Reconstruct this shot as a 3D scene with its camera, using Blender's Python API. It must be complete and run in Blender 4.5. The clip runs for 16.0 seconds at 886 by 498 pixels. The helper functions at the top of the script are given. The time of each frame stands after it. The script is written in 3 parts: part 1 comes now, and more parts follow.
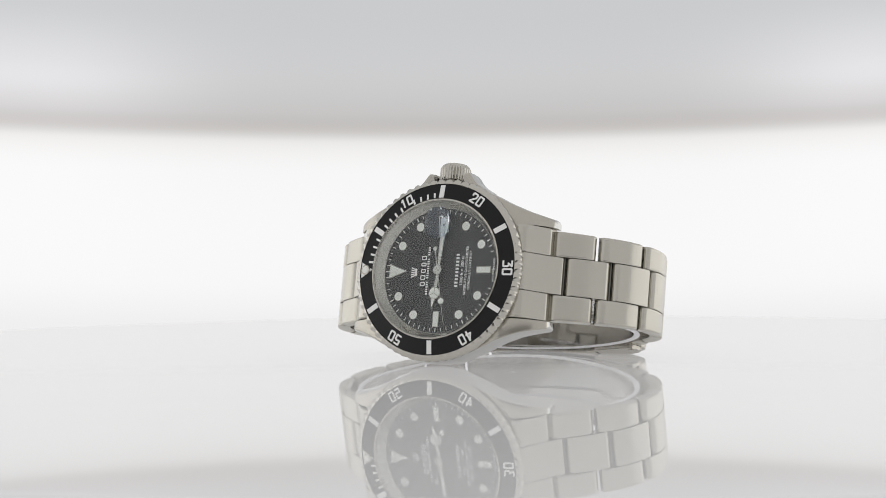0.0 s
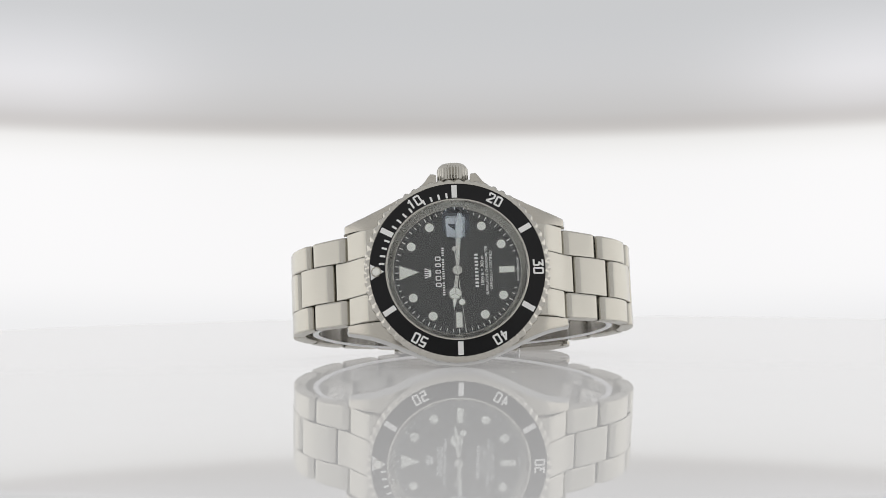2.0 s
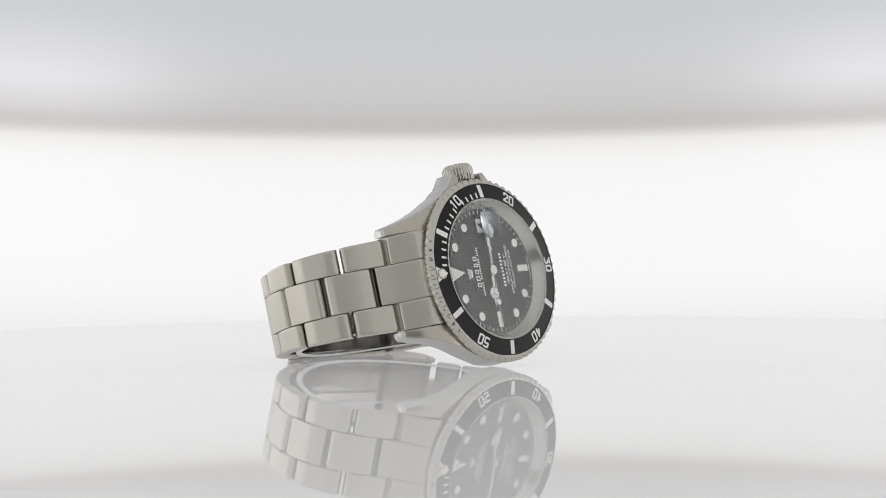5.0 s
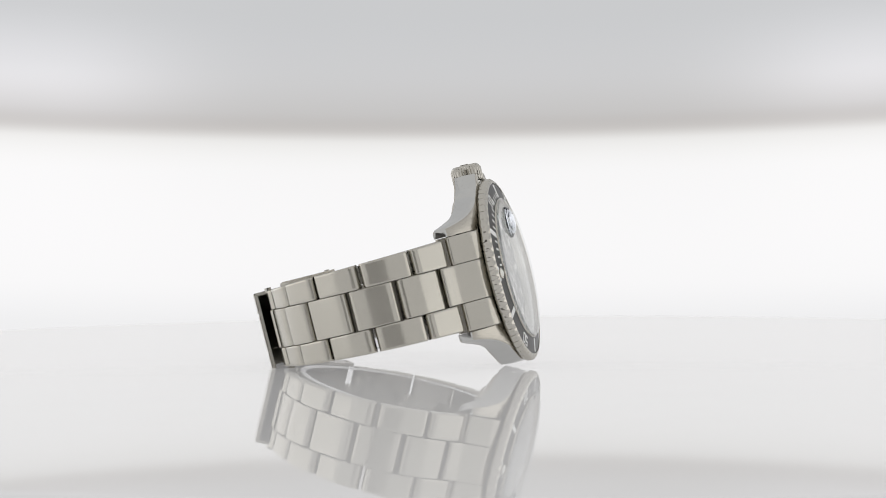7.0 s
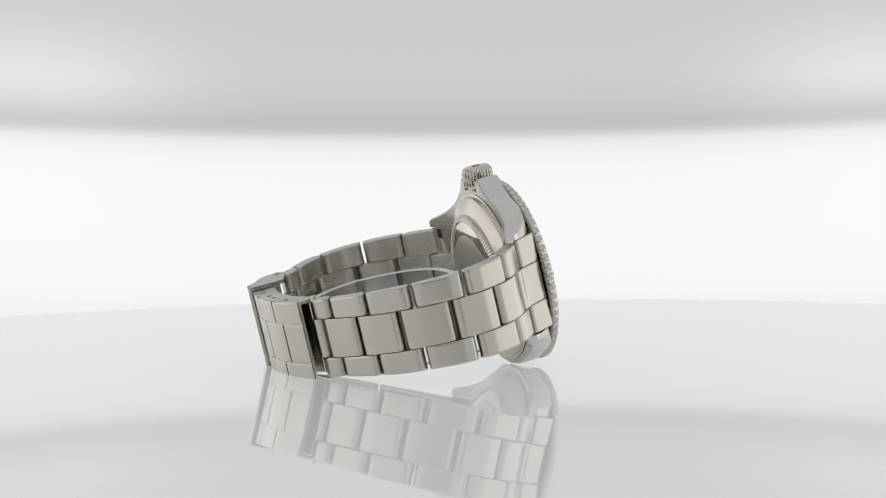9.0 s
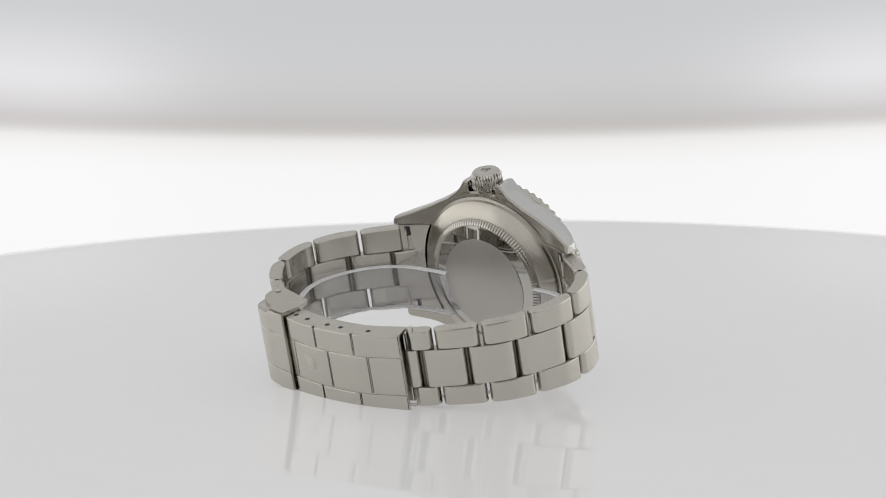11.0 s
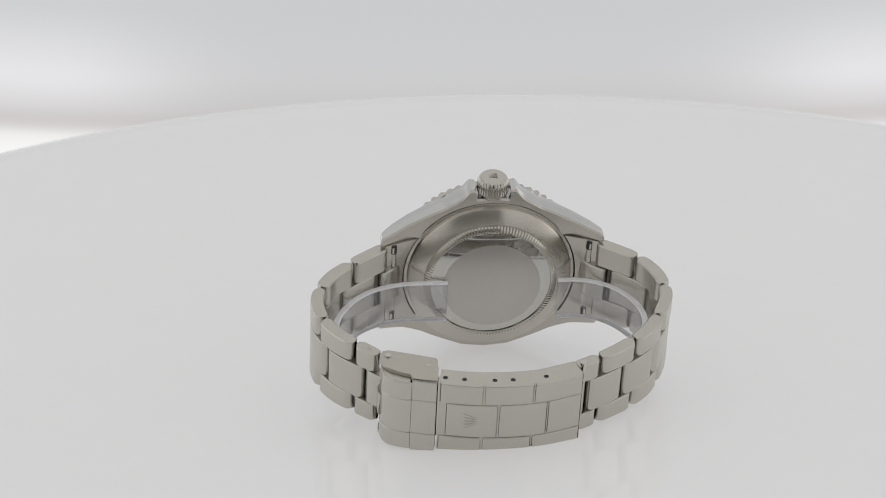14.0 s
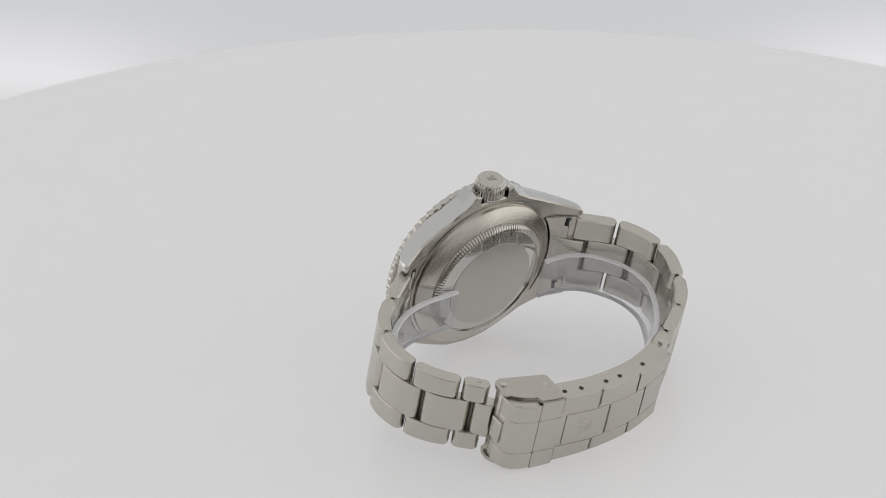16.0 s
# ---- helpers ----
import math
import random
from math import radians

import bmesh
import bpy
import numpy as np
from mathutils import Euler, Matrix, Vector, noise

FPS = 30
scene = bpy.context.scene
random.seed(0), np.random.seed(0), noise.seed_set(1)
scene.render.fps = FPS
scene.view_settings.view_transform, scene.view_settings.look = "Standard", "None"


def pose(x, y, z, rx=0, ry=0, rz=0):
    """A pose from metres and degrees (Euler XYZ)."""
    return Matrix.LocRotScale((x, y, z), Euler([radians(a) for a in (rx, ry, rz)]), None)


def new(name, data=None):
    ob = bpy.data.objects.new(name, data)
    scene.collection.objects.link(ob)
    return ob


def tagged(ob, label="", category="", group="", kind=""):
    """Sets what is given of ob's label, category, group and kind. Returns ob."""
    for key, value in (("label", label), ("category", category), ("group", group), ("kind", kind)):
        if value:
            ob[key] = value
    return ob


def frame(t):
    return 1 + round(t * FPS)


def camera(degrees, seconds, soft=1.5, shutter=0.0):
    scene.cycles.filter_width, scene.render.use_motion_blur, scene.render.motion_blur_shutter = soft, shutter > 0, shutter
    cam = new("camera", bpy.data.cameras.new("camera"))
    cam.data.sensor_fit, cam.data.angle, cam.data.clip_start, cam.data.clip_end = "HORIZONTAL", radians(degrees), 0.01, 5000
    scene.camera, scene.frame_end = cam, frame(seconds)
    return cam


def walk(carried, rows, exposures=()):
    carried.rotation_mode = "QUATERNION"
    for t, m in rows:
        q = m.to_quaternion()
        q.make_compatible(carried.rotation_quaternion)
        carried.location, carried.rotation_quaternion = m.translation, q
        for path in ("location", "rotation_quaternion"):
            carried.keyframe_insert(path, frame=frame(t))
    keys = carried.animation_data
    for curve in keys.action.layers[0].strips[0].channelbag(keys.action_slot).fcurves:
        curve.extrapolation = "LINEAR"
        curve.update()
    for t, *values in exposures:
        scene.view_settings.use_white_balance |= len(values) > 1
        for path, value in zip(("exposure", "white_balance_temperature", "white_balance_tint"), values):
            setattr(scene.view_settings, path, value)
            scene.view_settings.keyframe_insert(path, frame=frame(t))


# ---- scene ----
SECONDS = 16.0
MM = 0.001

# ---- camera: stands still, a hand's height over the table ----
cam = camera(20.31, SECONDS, soft=0.7)
PITCH, ROLL, DIST, OFF_X, OFF_Y, PIVOT_Z = 1.68, 0.47, 0.5355, 0.00643, -0.01708, 0.0078
p, r = radians(PITCH), radians(ROLL)
ahead, right, up = Vector((0, math.cos(p), -math.sin(p))), Vector((1, 0, 0)), Vector((0, math.sin(p), math.cos(p)))
eye = Vector((0, 0, PIVOT_Z)) - DIST * ahead - OFF_X * right - OFF_Y * up
cam_x, cam_y = math.cos(r) * right - math.sin(r) * up, math.sin(r) * right + math.cos(r) * up
stand = Matrix((cam_x, cam_y, -ahead)).transposed().to_4x4()
stand.translation = eye
cam.data.dof.use_dof, cam.data.dof.focus_distance, cam.data.dof.aperture_fstop = True, 0.525, 42.0
walk(cam, [(0, stand), (SECONDS, stand)])

# ---- light: the white inside of a photo tent ----
world = bpy.data.worlds.new("world")
scene.world = world
world.use_nodes = True
world.node_tree.nodes["Background"].inputs[0].default_value = (1.0, 0.995, 0.985, 1)
world.node_tree.nodes["Background"].inputs[1].default_value = 0.67
scene.view_settings.exposure = 0.0


# ---- materials ----
def material(name, colour, rough=0.5, metal=0.0, grain=0.0, grain_size=(1, 1, 1), relief=0.0, coat=0.0, blotch=0.04, brushed="", streak=0.0, across=0.25):
    """A surface with fine grain in colour, gloss and relief, and broad blotches over it."""
    m = bpy.data.materials.new(name)
    m.use_nodes = True
    nt = m.node_tree
    b = nt.nodes["Principled BSDF"]
    b.inputs["Metallic"].default_value = metal
    b.inputs["Coat Weight"].default_value = coat
    b.inputs["Coat Roughness"].default_value = 0.03
    co = nt.nodes.new("ShaderNodeTexCoord")
    mp = nt.nodes.new("ShaderNodeMapping")
    mp.inputs["Scale"].default_value = grain_size
    fine = nt.nodes.new("ShaderNodeTexNoise")
    fine.inputs["Scale"].default_value = 1.0
    fine.inputs["Detail"].default_value = 3
    broad = nt.nodes.new("ShaderNodeTexNoise")
    broad.inputs["Scale"].default_value = 90
    broad.inputs["Detail"].default_value = 2
    nt.links.new(co.outputs["Object"], mp.inputs[0])
    nt.links.new(mp.outputs[0], fine.inputs[0])
    nt.links.new(co.outputs["Object"], broad.inputs[0])
    mul = nt.nodes.new("ShaderNodeMath")
    mul.operation = "MULTIPLY_ADD"
    mul.inputs[1].default_value, mul.inputs[2].default_value = grain, 1 - grain / 2
    nt.links.new(fine.outputs[0], mul.inputs[0])
    mul2 = nt.nodes.new("ShaderNodeMath")
    mul2.operation = "MULTIPLY_ADD"
    mul2.inputs[1].default_value, mul2.inputs[2].default_value = blotch * 2, 1 - blotch
    nt.links.new(broad.outputs[0], mul2.inputs[0])
    both = nt.nodes.new("ShaderNodeMath")
    both.operation = "MULTIPLY"
    nt.links.new(mul.outputs[0], both.inputs[0])
    nt.links.new(mul2.outputs[0], both.inputs[1])
    tint = nt.nodes.new("ShaderNodeVectorMath")
    tint.operation = "SCALE"
    tint.inputs[0].default_value = colour
    nt.links.new(both.outputs[0], tint.inputs["Scale"])
    nt.links.new(tint.outputs[0], b.inputs["Base Color"])
    gl = nt.nodes.new("ShaderNodeMath")
    gl.operation = "MULTIPLY_ADD"
    gl.inputs[1].default_value, gl.inputs[2].default_value = rough * grain * 2, rough * (1 - grain)
    nt.links.new(fine.outputs[0], gl.inputs[0])
    nt.links.new(gl.outputs[0], b.inputs["Roughness"])
    if brushed:
        # the brush strokes run round this axis of the part
        way = nt.nodes.new("ShaderNodeTangent")
        way.direction_type, way.axis = "RADIAL", brushed
        b.inputs["Anisotropic"].default_value = streak
        b.inputs["Anisotropic Rotation"].default_value = across
        nt.links.new(way.outputs[0], b.inputs["Tangent"])
    if relief:
        bump = nt.nodes.new("ShaderNodeBump")
        bump.inputs["Strength"].default_value = relief
        bump.inputs["Distance"].default_value = 0.00002
        nt.links.new(fine.outputs[0], bump.inputs["Height"])
        nt.links.new(bump.outputs[0], b.inputs["Normal"])
    return m


def clear(name, ior, colour=(1, 1, 1), rough=0.0):
    m = bpy.data.materials.new(name)
    m.use_nodes = True
    b = m.node_tree.nodes["Principled BSDF"]
    b.inputs["Base Color"].default_value = (*colour, 1)
    b.inputs["Transmission Weight"].default_value = 1
    b.inputs["IOR"].default_value = ior
    b.inputs["Roughness"].default_value = rough
    return m


def thin_crystal(name, tint, low, rough):
    """A flat clear window: straight through, with the gloss of both its faces."""
    m = bpy.data.materials.new(name)
    m.use_nodes = True
    nt = m.node_tree
    nt.nodes.clear()
    out = nt.nodes.new("ShaderNodeOutputMaterial")
    mix = nt.nodes.new("ShaderNodeMixShader")
    open_way, gloss = nt.nodes.new("ShaderNodeBsdfTransparent"), nt.nodes.new("ShaderNodeBsdfGlossy")
    open_way.inputs[0].default_value = (*tint, 1)
    gloss.inputs["Roughness"].default_value = rough
    slant = nt.nodes.new("ShaderNodeLayerWeight")
    slant.inputs["Blend"].default_value = 0.5
    power = nt.nodes.new("ShaderNodeMath")
    power.operation, power.inputs[1].default_value = "POWER", 4.3
    level = nt.nodes.new("ShaderNodeMath")
    level.operation, level.inputs[1].default_value, level.inputs[2].default_value = "MULTIPLY_ADD", 1 - low, low
    nt.links.new(slant.outputs["Facing"], power.inputs[0])
    nt.links.new(power.outputs[0], level.inputs[0])
    nt.links.new(level.outputs[0], mix.inputs[0])
    nt.links.new(open_way.outputs[0], mix.inputs[1])
    nt.links.new(gloss.outputs[0], mix.inputs[2])
    nt.links.new(mix.outputs[0], out.inputs[0])
    return m


sapphire = thin_crystal("sapphire", (0.97, 0.98, 0.98), 0.05, 0.01)
STEEL = (0.515, 0.49, 0.44)
satin = material("satin steel", STEEL, 0.26, 1, 0.12, (9000, 150, 9000), 0.06)
satin_x = material("satin steel brushed along the band", (0.56, 0.54, 0.488), 0.25, 1, 0.06, (5000, 110, 110), 0.0, brushed="X", streak=0.9)
turned_steel = material("steel brushed in circles", (0.58, 0.55, 0.495), 0.27, 1, 0.03, (900, 900, 900), 0.0, brushed="Z", streak=0.85)
polished = material("polished steel", (0.58, 0.57, 0.535), 0.04, 1, 0.1, (2000, 2000, 2000))
soft_steel = material("worn polished steel", (0.56, 0.54, 0.495), 0.16, 1, 0.2, (2500, 2500, 2500))
flank_steel = material("polished flank", (0.60, 0.60, 0.59), 0.11, 1, 0.06, (700, 700, 700))
# pins darker than the other steel: the link gaps' shade is in this colour
gap_shade_steel = material("dull pin steel with gap shade in its colour", (0.20, 0.19, 0.17), 0.4, 1, 0.2, (2500, 2500, 2500))
insert_black = material("black anodised aluminium", (0.012, 0.012, 0.013), 0.3, 0, 0.2, (4000, 4000, 4000), 0.1)
insert_black.node_tree.nodes["Principled BSDF"].inputs["Specular IOR Level"].default_value = 0.2
dial_black = material("black lacquer", (0.014, 0.014, 0.015), 0.42, 0, 0.2, (3000, 3000, 3000))
print_white = material("white print", (0.85, 0.85, 0.84), 0.5, 0, 0.1, (5000, 5000, 5000))
lume = material("pale luminous paint", (0.88, 0.88, 0.83), 0.5, 0, 0.12, (6000, 6000, 6000))
# near-black with recess shade put into the colour; also prints the date
shade_and_date_black = material("black for recess shade and date print", (0.02, 0.02, 0.02), 0.6, 0, 0.2, (3000, 3000, 3000))
sticker_mat = material("silvery sticker film", (0.52, 0.50, 0.47), 0.33, 0.85, 0.12, (300, 6000, 300), 0.1)
acrylic = material("white gloss acrylic with added glow", (0.40, 0.40, 0.40), 0.5, 0, 0.03, (60, 60, 60), 0.0, 1.0, 0.01)
# no lamp lies under the table: its underlighting is added as emission
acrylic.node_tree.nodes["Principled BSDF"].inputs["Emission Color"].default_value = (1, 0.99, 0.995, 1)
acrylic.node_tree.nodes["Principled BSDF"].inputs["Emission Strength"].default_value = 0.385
acrylic.node_tree.nodes["Principled BSDF"].inputs["Specular IOR Level"].default_value = 0.0
acrylic.node_tree.nodes["Principled BSDF"].inputs["Coat Weight"].default_value = 0.85
acrylic.node_tree.nodes["Principled BSDF"].inputs["Coat IOR"].default_value = 1.4
acrylic.node_tree.nodes["Principled BSDF"].inputs["Coat Roughness"].default_value = 0.004
blue_lens = clear("blue-coated sapphire", 1.38, (0.90, 0.94, 1.0))
card_grey = material("dark grey of the added card", (0.10, 0.095, 0.09), 0.9, 0, 0.3, (900, 900, 900))
pale_floor = material("pale floor", (0.62, 0.61, 0.60), 0.6, 0, 0.15, (300, 300, 300), 0.0, 0.0, 0.06)
plastic_edge = material("frosted plastic edge", (0.92, 0.92, 0.94), 0.45, 0, 0.15, (1500, 1500, 1500))
plastic_edge.node_tree.nodes["Principled BSDF"].inputs["Transmission Weight"].default_value = 0.12
plastic = thin_crystal("clear plastic", (0.95, 0.95, 0.96), 0.07, 0.12)


def screen_material():
    """The tent's back as emission: a bright translucent screen below, a soft fold, a greyer curved sheet above; the
    fold's shade and two lamp glows are painted in.
    """
    m = bpy.data.materials.new("glowing tent cloth")
    m.use_nodes = True
    nt = m.node_tree
    nt.nodes.clear()
    out = nt.nodes.new("ShaderNodeOutputMaterial")
    em = nt.nodes.new("ShaderNodeEmission")
    nt.links.new(em.outputs[0], out.inputs[0])
    co = nt.nodes.new("ShaderNodeTexCoord")
    sep = nt.nodes.new("ShaderNodeSeparateXYZ")
    nt.links.new(co.outputs["Object"], sep.inputs[0])

    def calc(op, a, b):
        n = nt.nodes.new("ShaderNodeMath")
        n.operation = op
        for i, v in enumerate((a, b)):
            if isinstance(v, (int, float)):
                n.inputs[i].default_value = v
            else:
                nt.links.new(v, n.inputs[i])
        return n.outputs[0]

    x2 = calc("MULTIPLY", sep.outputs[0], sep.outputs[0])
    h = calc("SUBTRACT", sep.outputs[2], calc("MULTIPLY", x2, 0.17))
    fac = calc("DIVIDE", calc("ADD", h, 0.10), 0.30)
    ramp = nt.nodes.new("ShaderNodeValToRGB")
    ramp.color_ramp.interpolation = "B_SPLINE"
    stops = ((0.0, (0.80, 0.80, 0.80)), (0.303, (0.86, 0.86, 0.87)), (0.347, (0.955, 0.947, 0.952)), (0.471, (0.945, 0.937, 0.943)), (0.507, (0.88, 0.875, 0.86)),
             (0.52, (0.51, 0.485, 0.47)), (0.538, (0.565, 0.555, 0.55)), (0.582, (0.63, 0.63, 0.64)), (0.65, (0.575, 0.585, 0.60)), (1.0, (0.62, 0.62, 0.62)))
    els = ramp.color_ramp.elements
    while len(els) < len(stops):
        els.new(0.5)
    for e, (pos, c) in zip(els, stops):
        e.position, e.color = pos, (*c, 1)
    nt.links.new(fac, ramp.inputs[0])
    # two soft lamp glows painted into the upper cloth's emission
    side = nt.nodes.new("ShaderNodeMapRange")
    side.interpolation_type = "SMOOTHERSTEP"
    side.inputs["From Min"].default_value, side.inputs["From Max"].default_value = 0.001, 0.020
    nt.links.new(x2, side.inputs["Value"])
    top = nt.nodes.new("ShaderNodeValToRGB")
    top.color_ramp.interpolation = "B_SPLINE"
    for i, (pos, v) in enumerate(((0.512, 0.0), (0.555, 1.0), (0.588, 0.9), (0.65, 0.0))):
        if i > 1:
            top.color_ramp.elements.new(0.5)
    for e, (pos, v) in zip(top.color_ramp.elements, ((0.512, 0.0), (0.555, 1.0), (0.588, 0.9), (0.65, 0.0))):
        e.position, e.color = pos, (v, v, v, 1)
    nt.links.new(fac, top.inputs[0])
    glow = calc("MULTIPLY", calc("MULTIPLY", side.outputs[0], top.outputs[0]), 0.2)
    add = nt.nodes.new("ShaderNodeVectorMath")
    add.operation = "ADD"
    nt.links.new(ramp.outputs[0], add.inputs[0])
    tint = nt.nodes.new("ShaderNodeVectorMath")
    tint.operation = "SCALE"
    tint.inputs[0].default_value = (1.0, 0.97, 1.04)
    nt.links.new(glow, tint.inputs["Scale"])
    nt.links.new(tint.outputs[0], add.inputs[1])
    # towards the unseen sides the fold fades out and a brighter glow is added
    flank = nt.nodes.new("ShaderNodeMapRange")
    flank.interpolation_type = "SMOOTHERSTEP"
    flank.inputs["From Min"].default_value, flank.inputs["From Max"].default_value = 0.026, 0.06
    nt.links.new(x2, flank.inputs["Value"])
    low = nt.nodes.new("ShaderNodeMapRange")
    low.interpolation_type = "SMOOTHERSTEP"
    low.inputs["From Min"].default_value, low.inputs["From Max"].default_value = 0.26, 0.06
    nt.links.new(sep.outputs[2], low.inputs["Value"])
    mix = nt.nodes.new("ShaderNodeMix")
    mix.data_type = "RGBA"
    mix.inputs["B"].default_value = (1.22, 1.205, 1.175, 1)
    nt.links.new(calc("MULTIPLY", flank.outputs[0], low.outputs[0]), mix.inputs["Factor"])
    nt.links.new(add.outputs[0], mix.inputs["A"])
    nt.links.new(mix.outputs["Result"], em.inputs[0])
    return m


# ---- building helpers (all lengths of parts in millimetres) ----
def mesh_of(name, bm, mat, smooth=35):
    for v in bm.verts:
        v.co *= MM
    bmesh.ops.recalc_face_normals(bm, faces=bm.faces)
    me = bpy.data.meshes.new(name)
    bm.to_mesh(me)
    bm.free()
    for poly in me.polygons:
        poly.use_smooth = True
    me.set_sharp_from_angle(angle=radians(smooth))
    me.materials.append(mat)
    return me


def part(name, bm, mat, parent, label="", at=None, smooth=35):
    """Links a bmesh, or a mesh that is there already, as one object under a thing or a part."""
    me = bm if isinstance(bm, bpy.types.Mesh) else mesh_of(name, bm, mat, smooth)
    ob = new(name, me)
    ob.parent = parent
    if at is not None:
        ob.matrix_basis = at
    if label:
        ob["label"] = label
    return ob


def mm(x, y, z, rx=0, ry=0, rz=0):
    return pose(x * MM, y * MM, z * MM, rx, ry, rz)


def loft(rings, caps=True, closed=False, bm=None):
    """Skins rings of equal length."""
    bm = bm or bmesh.new()
    vs = [[bm.verts.new(q) for q in ring] for ring in rings]
    n = len(vs[0])
    pairs = list(zip(vs, vs[1:])) + ([(vs[-1], vs[0])] if closed else [])
    for a, b in pairs:
        for i in range(n):
            bm.faces.new((a[i], a[(i + 1) % n], b[(i + 1) % n], b[i]))
    if caps and not closed:
        bm.faces.new(vs[0])
        bm.faces.new(vs[-1][::-1])
    return bm


def lathe(profile, steps=96, wave=None, rise=None):
    """Turns a profile of (radius, z) about the z axis; wave(i, angle) adds to the radius of profile point i."""
    rings = []
    for k in range(steps):
        a = 2 * math.pi * k / steps
        ring = []
        for i, (rad, z) in enumerate(profile):
            q = rad + (wave(i, a) if wave else 0)
            ring.append((q * math.cos(a), q * math.sin(a), z + (rise(i, a) if rise else 0)))
        rings.append(ring)
    return loft(rings, closed=True)


def disc(rad, z0, z1, steps=64, edge=0.1):
    ring = lambda q, z: [(q * math.cos(2 * math.pi * k / steps), q * math.sin(2 * math.pi * k / steps), z) for k in range(steps)]
    return loft([ring(rad - edge, z0), ring(rad, z0 + edge * 1.1), ring(rad, z1 - edge * 1.1), ring(rad - edge, z1)])


def slab(outline, z0, z1, edge=0.05):
    """A flat plate with a small chamfer on its top edge, from an outline in x and y."""
    cx, cy = sum(q[0] for q in outline) / len(outline), sum(q[1] for q in outline) / len(outline)

    def shrunk(d):
        res = []
        for x, y in outline:
            l = math.hypot(x - cx, y - cy) or 1
            res.append((x - (x - cx) / l * d, y - (y - cy) / l * d))
        return res
    return loft([[(x, y, z0) for x, y in outline], [(x, y, z1 - edge) for x, y in outline], [(x, y, z1) for x, y in shrunk(edge)]])


def rounded(w, h, rad, steps=6):
    res = []
    for cx, cy, a0 in ((w / 2 - rad, h / 2 - rad, 0), (-w / 2 + rad, h / 2 - rad, 90), (-w / 2 + rad, -h / 2 + rad, 180), (w / 2 - rad, -h / 2 + rad, 270)):
        for k in range(steps + 1):
            a = radians(a0 + 90 * k / steps)
            res.append((cx + rad * math.cos(a), cy + rad * math.sin(a)))
    return res


def word(text, width, height, mat, parent, at, bold=0.0, name="lettering"):
    """Built-in font, stretched to a width and height in millimetres, centred, 0.02 mm thick."""
    cu = bpy.data.curves.new("lettering", "FONT")
    cu.body, cu.align_x, cu.align_y, cu.extrude, cu.offset, cu.resolution_u = text, "CENTER", "CENTER", 0.01, bold, 3
    ob = new("lettering", cu)
    bpy.context.view_layer.update()
    me = bpy.data.meshes.new_from_object(ob.evaluated_get(bpy.context.evaluated_depsgraph_get()))
    bpy.data.objects.remove(ob)
    bpy.data.curves.remove(cu)
    co = np.array([v.co[:] for v in me.vertices])
    lo, hi = co.min(0), co.max(0)
    for v in me.vertices:
        v.co = Vector(((v.co.x - (lo[0] + hi[0]) / 2) * width / (hi[0] - lo[0]), (v.co.y - (lo[1] + hi[1]) / 2) * height / (hi[1] - lo[1]), v.co.z / max(hi[2], 1e-6) * 0.02)) * MM
    me.materials.append(mat)
    return part(name, me, mat, parent, at=at)


def curve_points(knots, n=24):
    res = []
    for i in range(len(knots) - 1):
        a, b, c, d = (Vector(knots[max(0, min(len(knots) - 1, j))]) for j in (i - 1, i, i + 1, i + 2))
        for k in range(n):
            s = k / n
            res.append(0.5 * (2 * b + (c - a) * s + (2 * a - 5 * b + 4 * c - d) * s * s + (3 * b - a - 3 * c + d) * s ** 3))
    return res + [Vector(knots[-1])]


class Path:
    """A curve in the y-z plane of the watch, by arc length, with its outward normal."""

    def __init__(self, knots, side):
        self.q = curve_points(knots)
        self.s = [0.0]
        for a, b in zip(self.q, self.q[1:]):
            self.s.append(self.s[-1] + (b - a).length)
        self.side = side

    def at(self, s):
        s = max(0.0, min(self.s[-1] - 1e-6, s))
        i = max(0, int(np.searchsorted(self.s, s)) - 1)
        k = (s - self.s[i]) / (self.s[i + 1] - self.s[i])
        q = self.q[i].lerp(self.q[i + 1], k)
        t = (self.q[min(i + 2, len(self.q) - 1)] - self.q[max(i - 1, 0)]).normalized()
        return q, Vector((-t.y, t.x)) * self.side

    def place(self, x, s, off):
        q, n = self.at(s)
        q = q + n * off
        return (x, q.x, q.y)


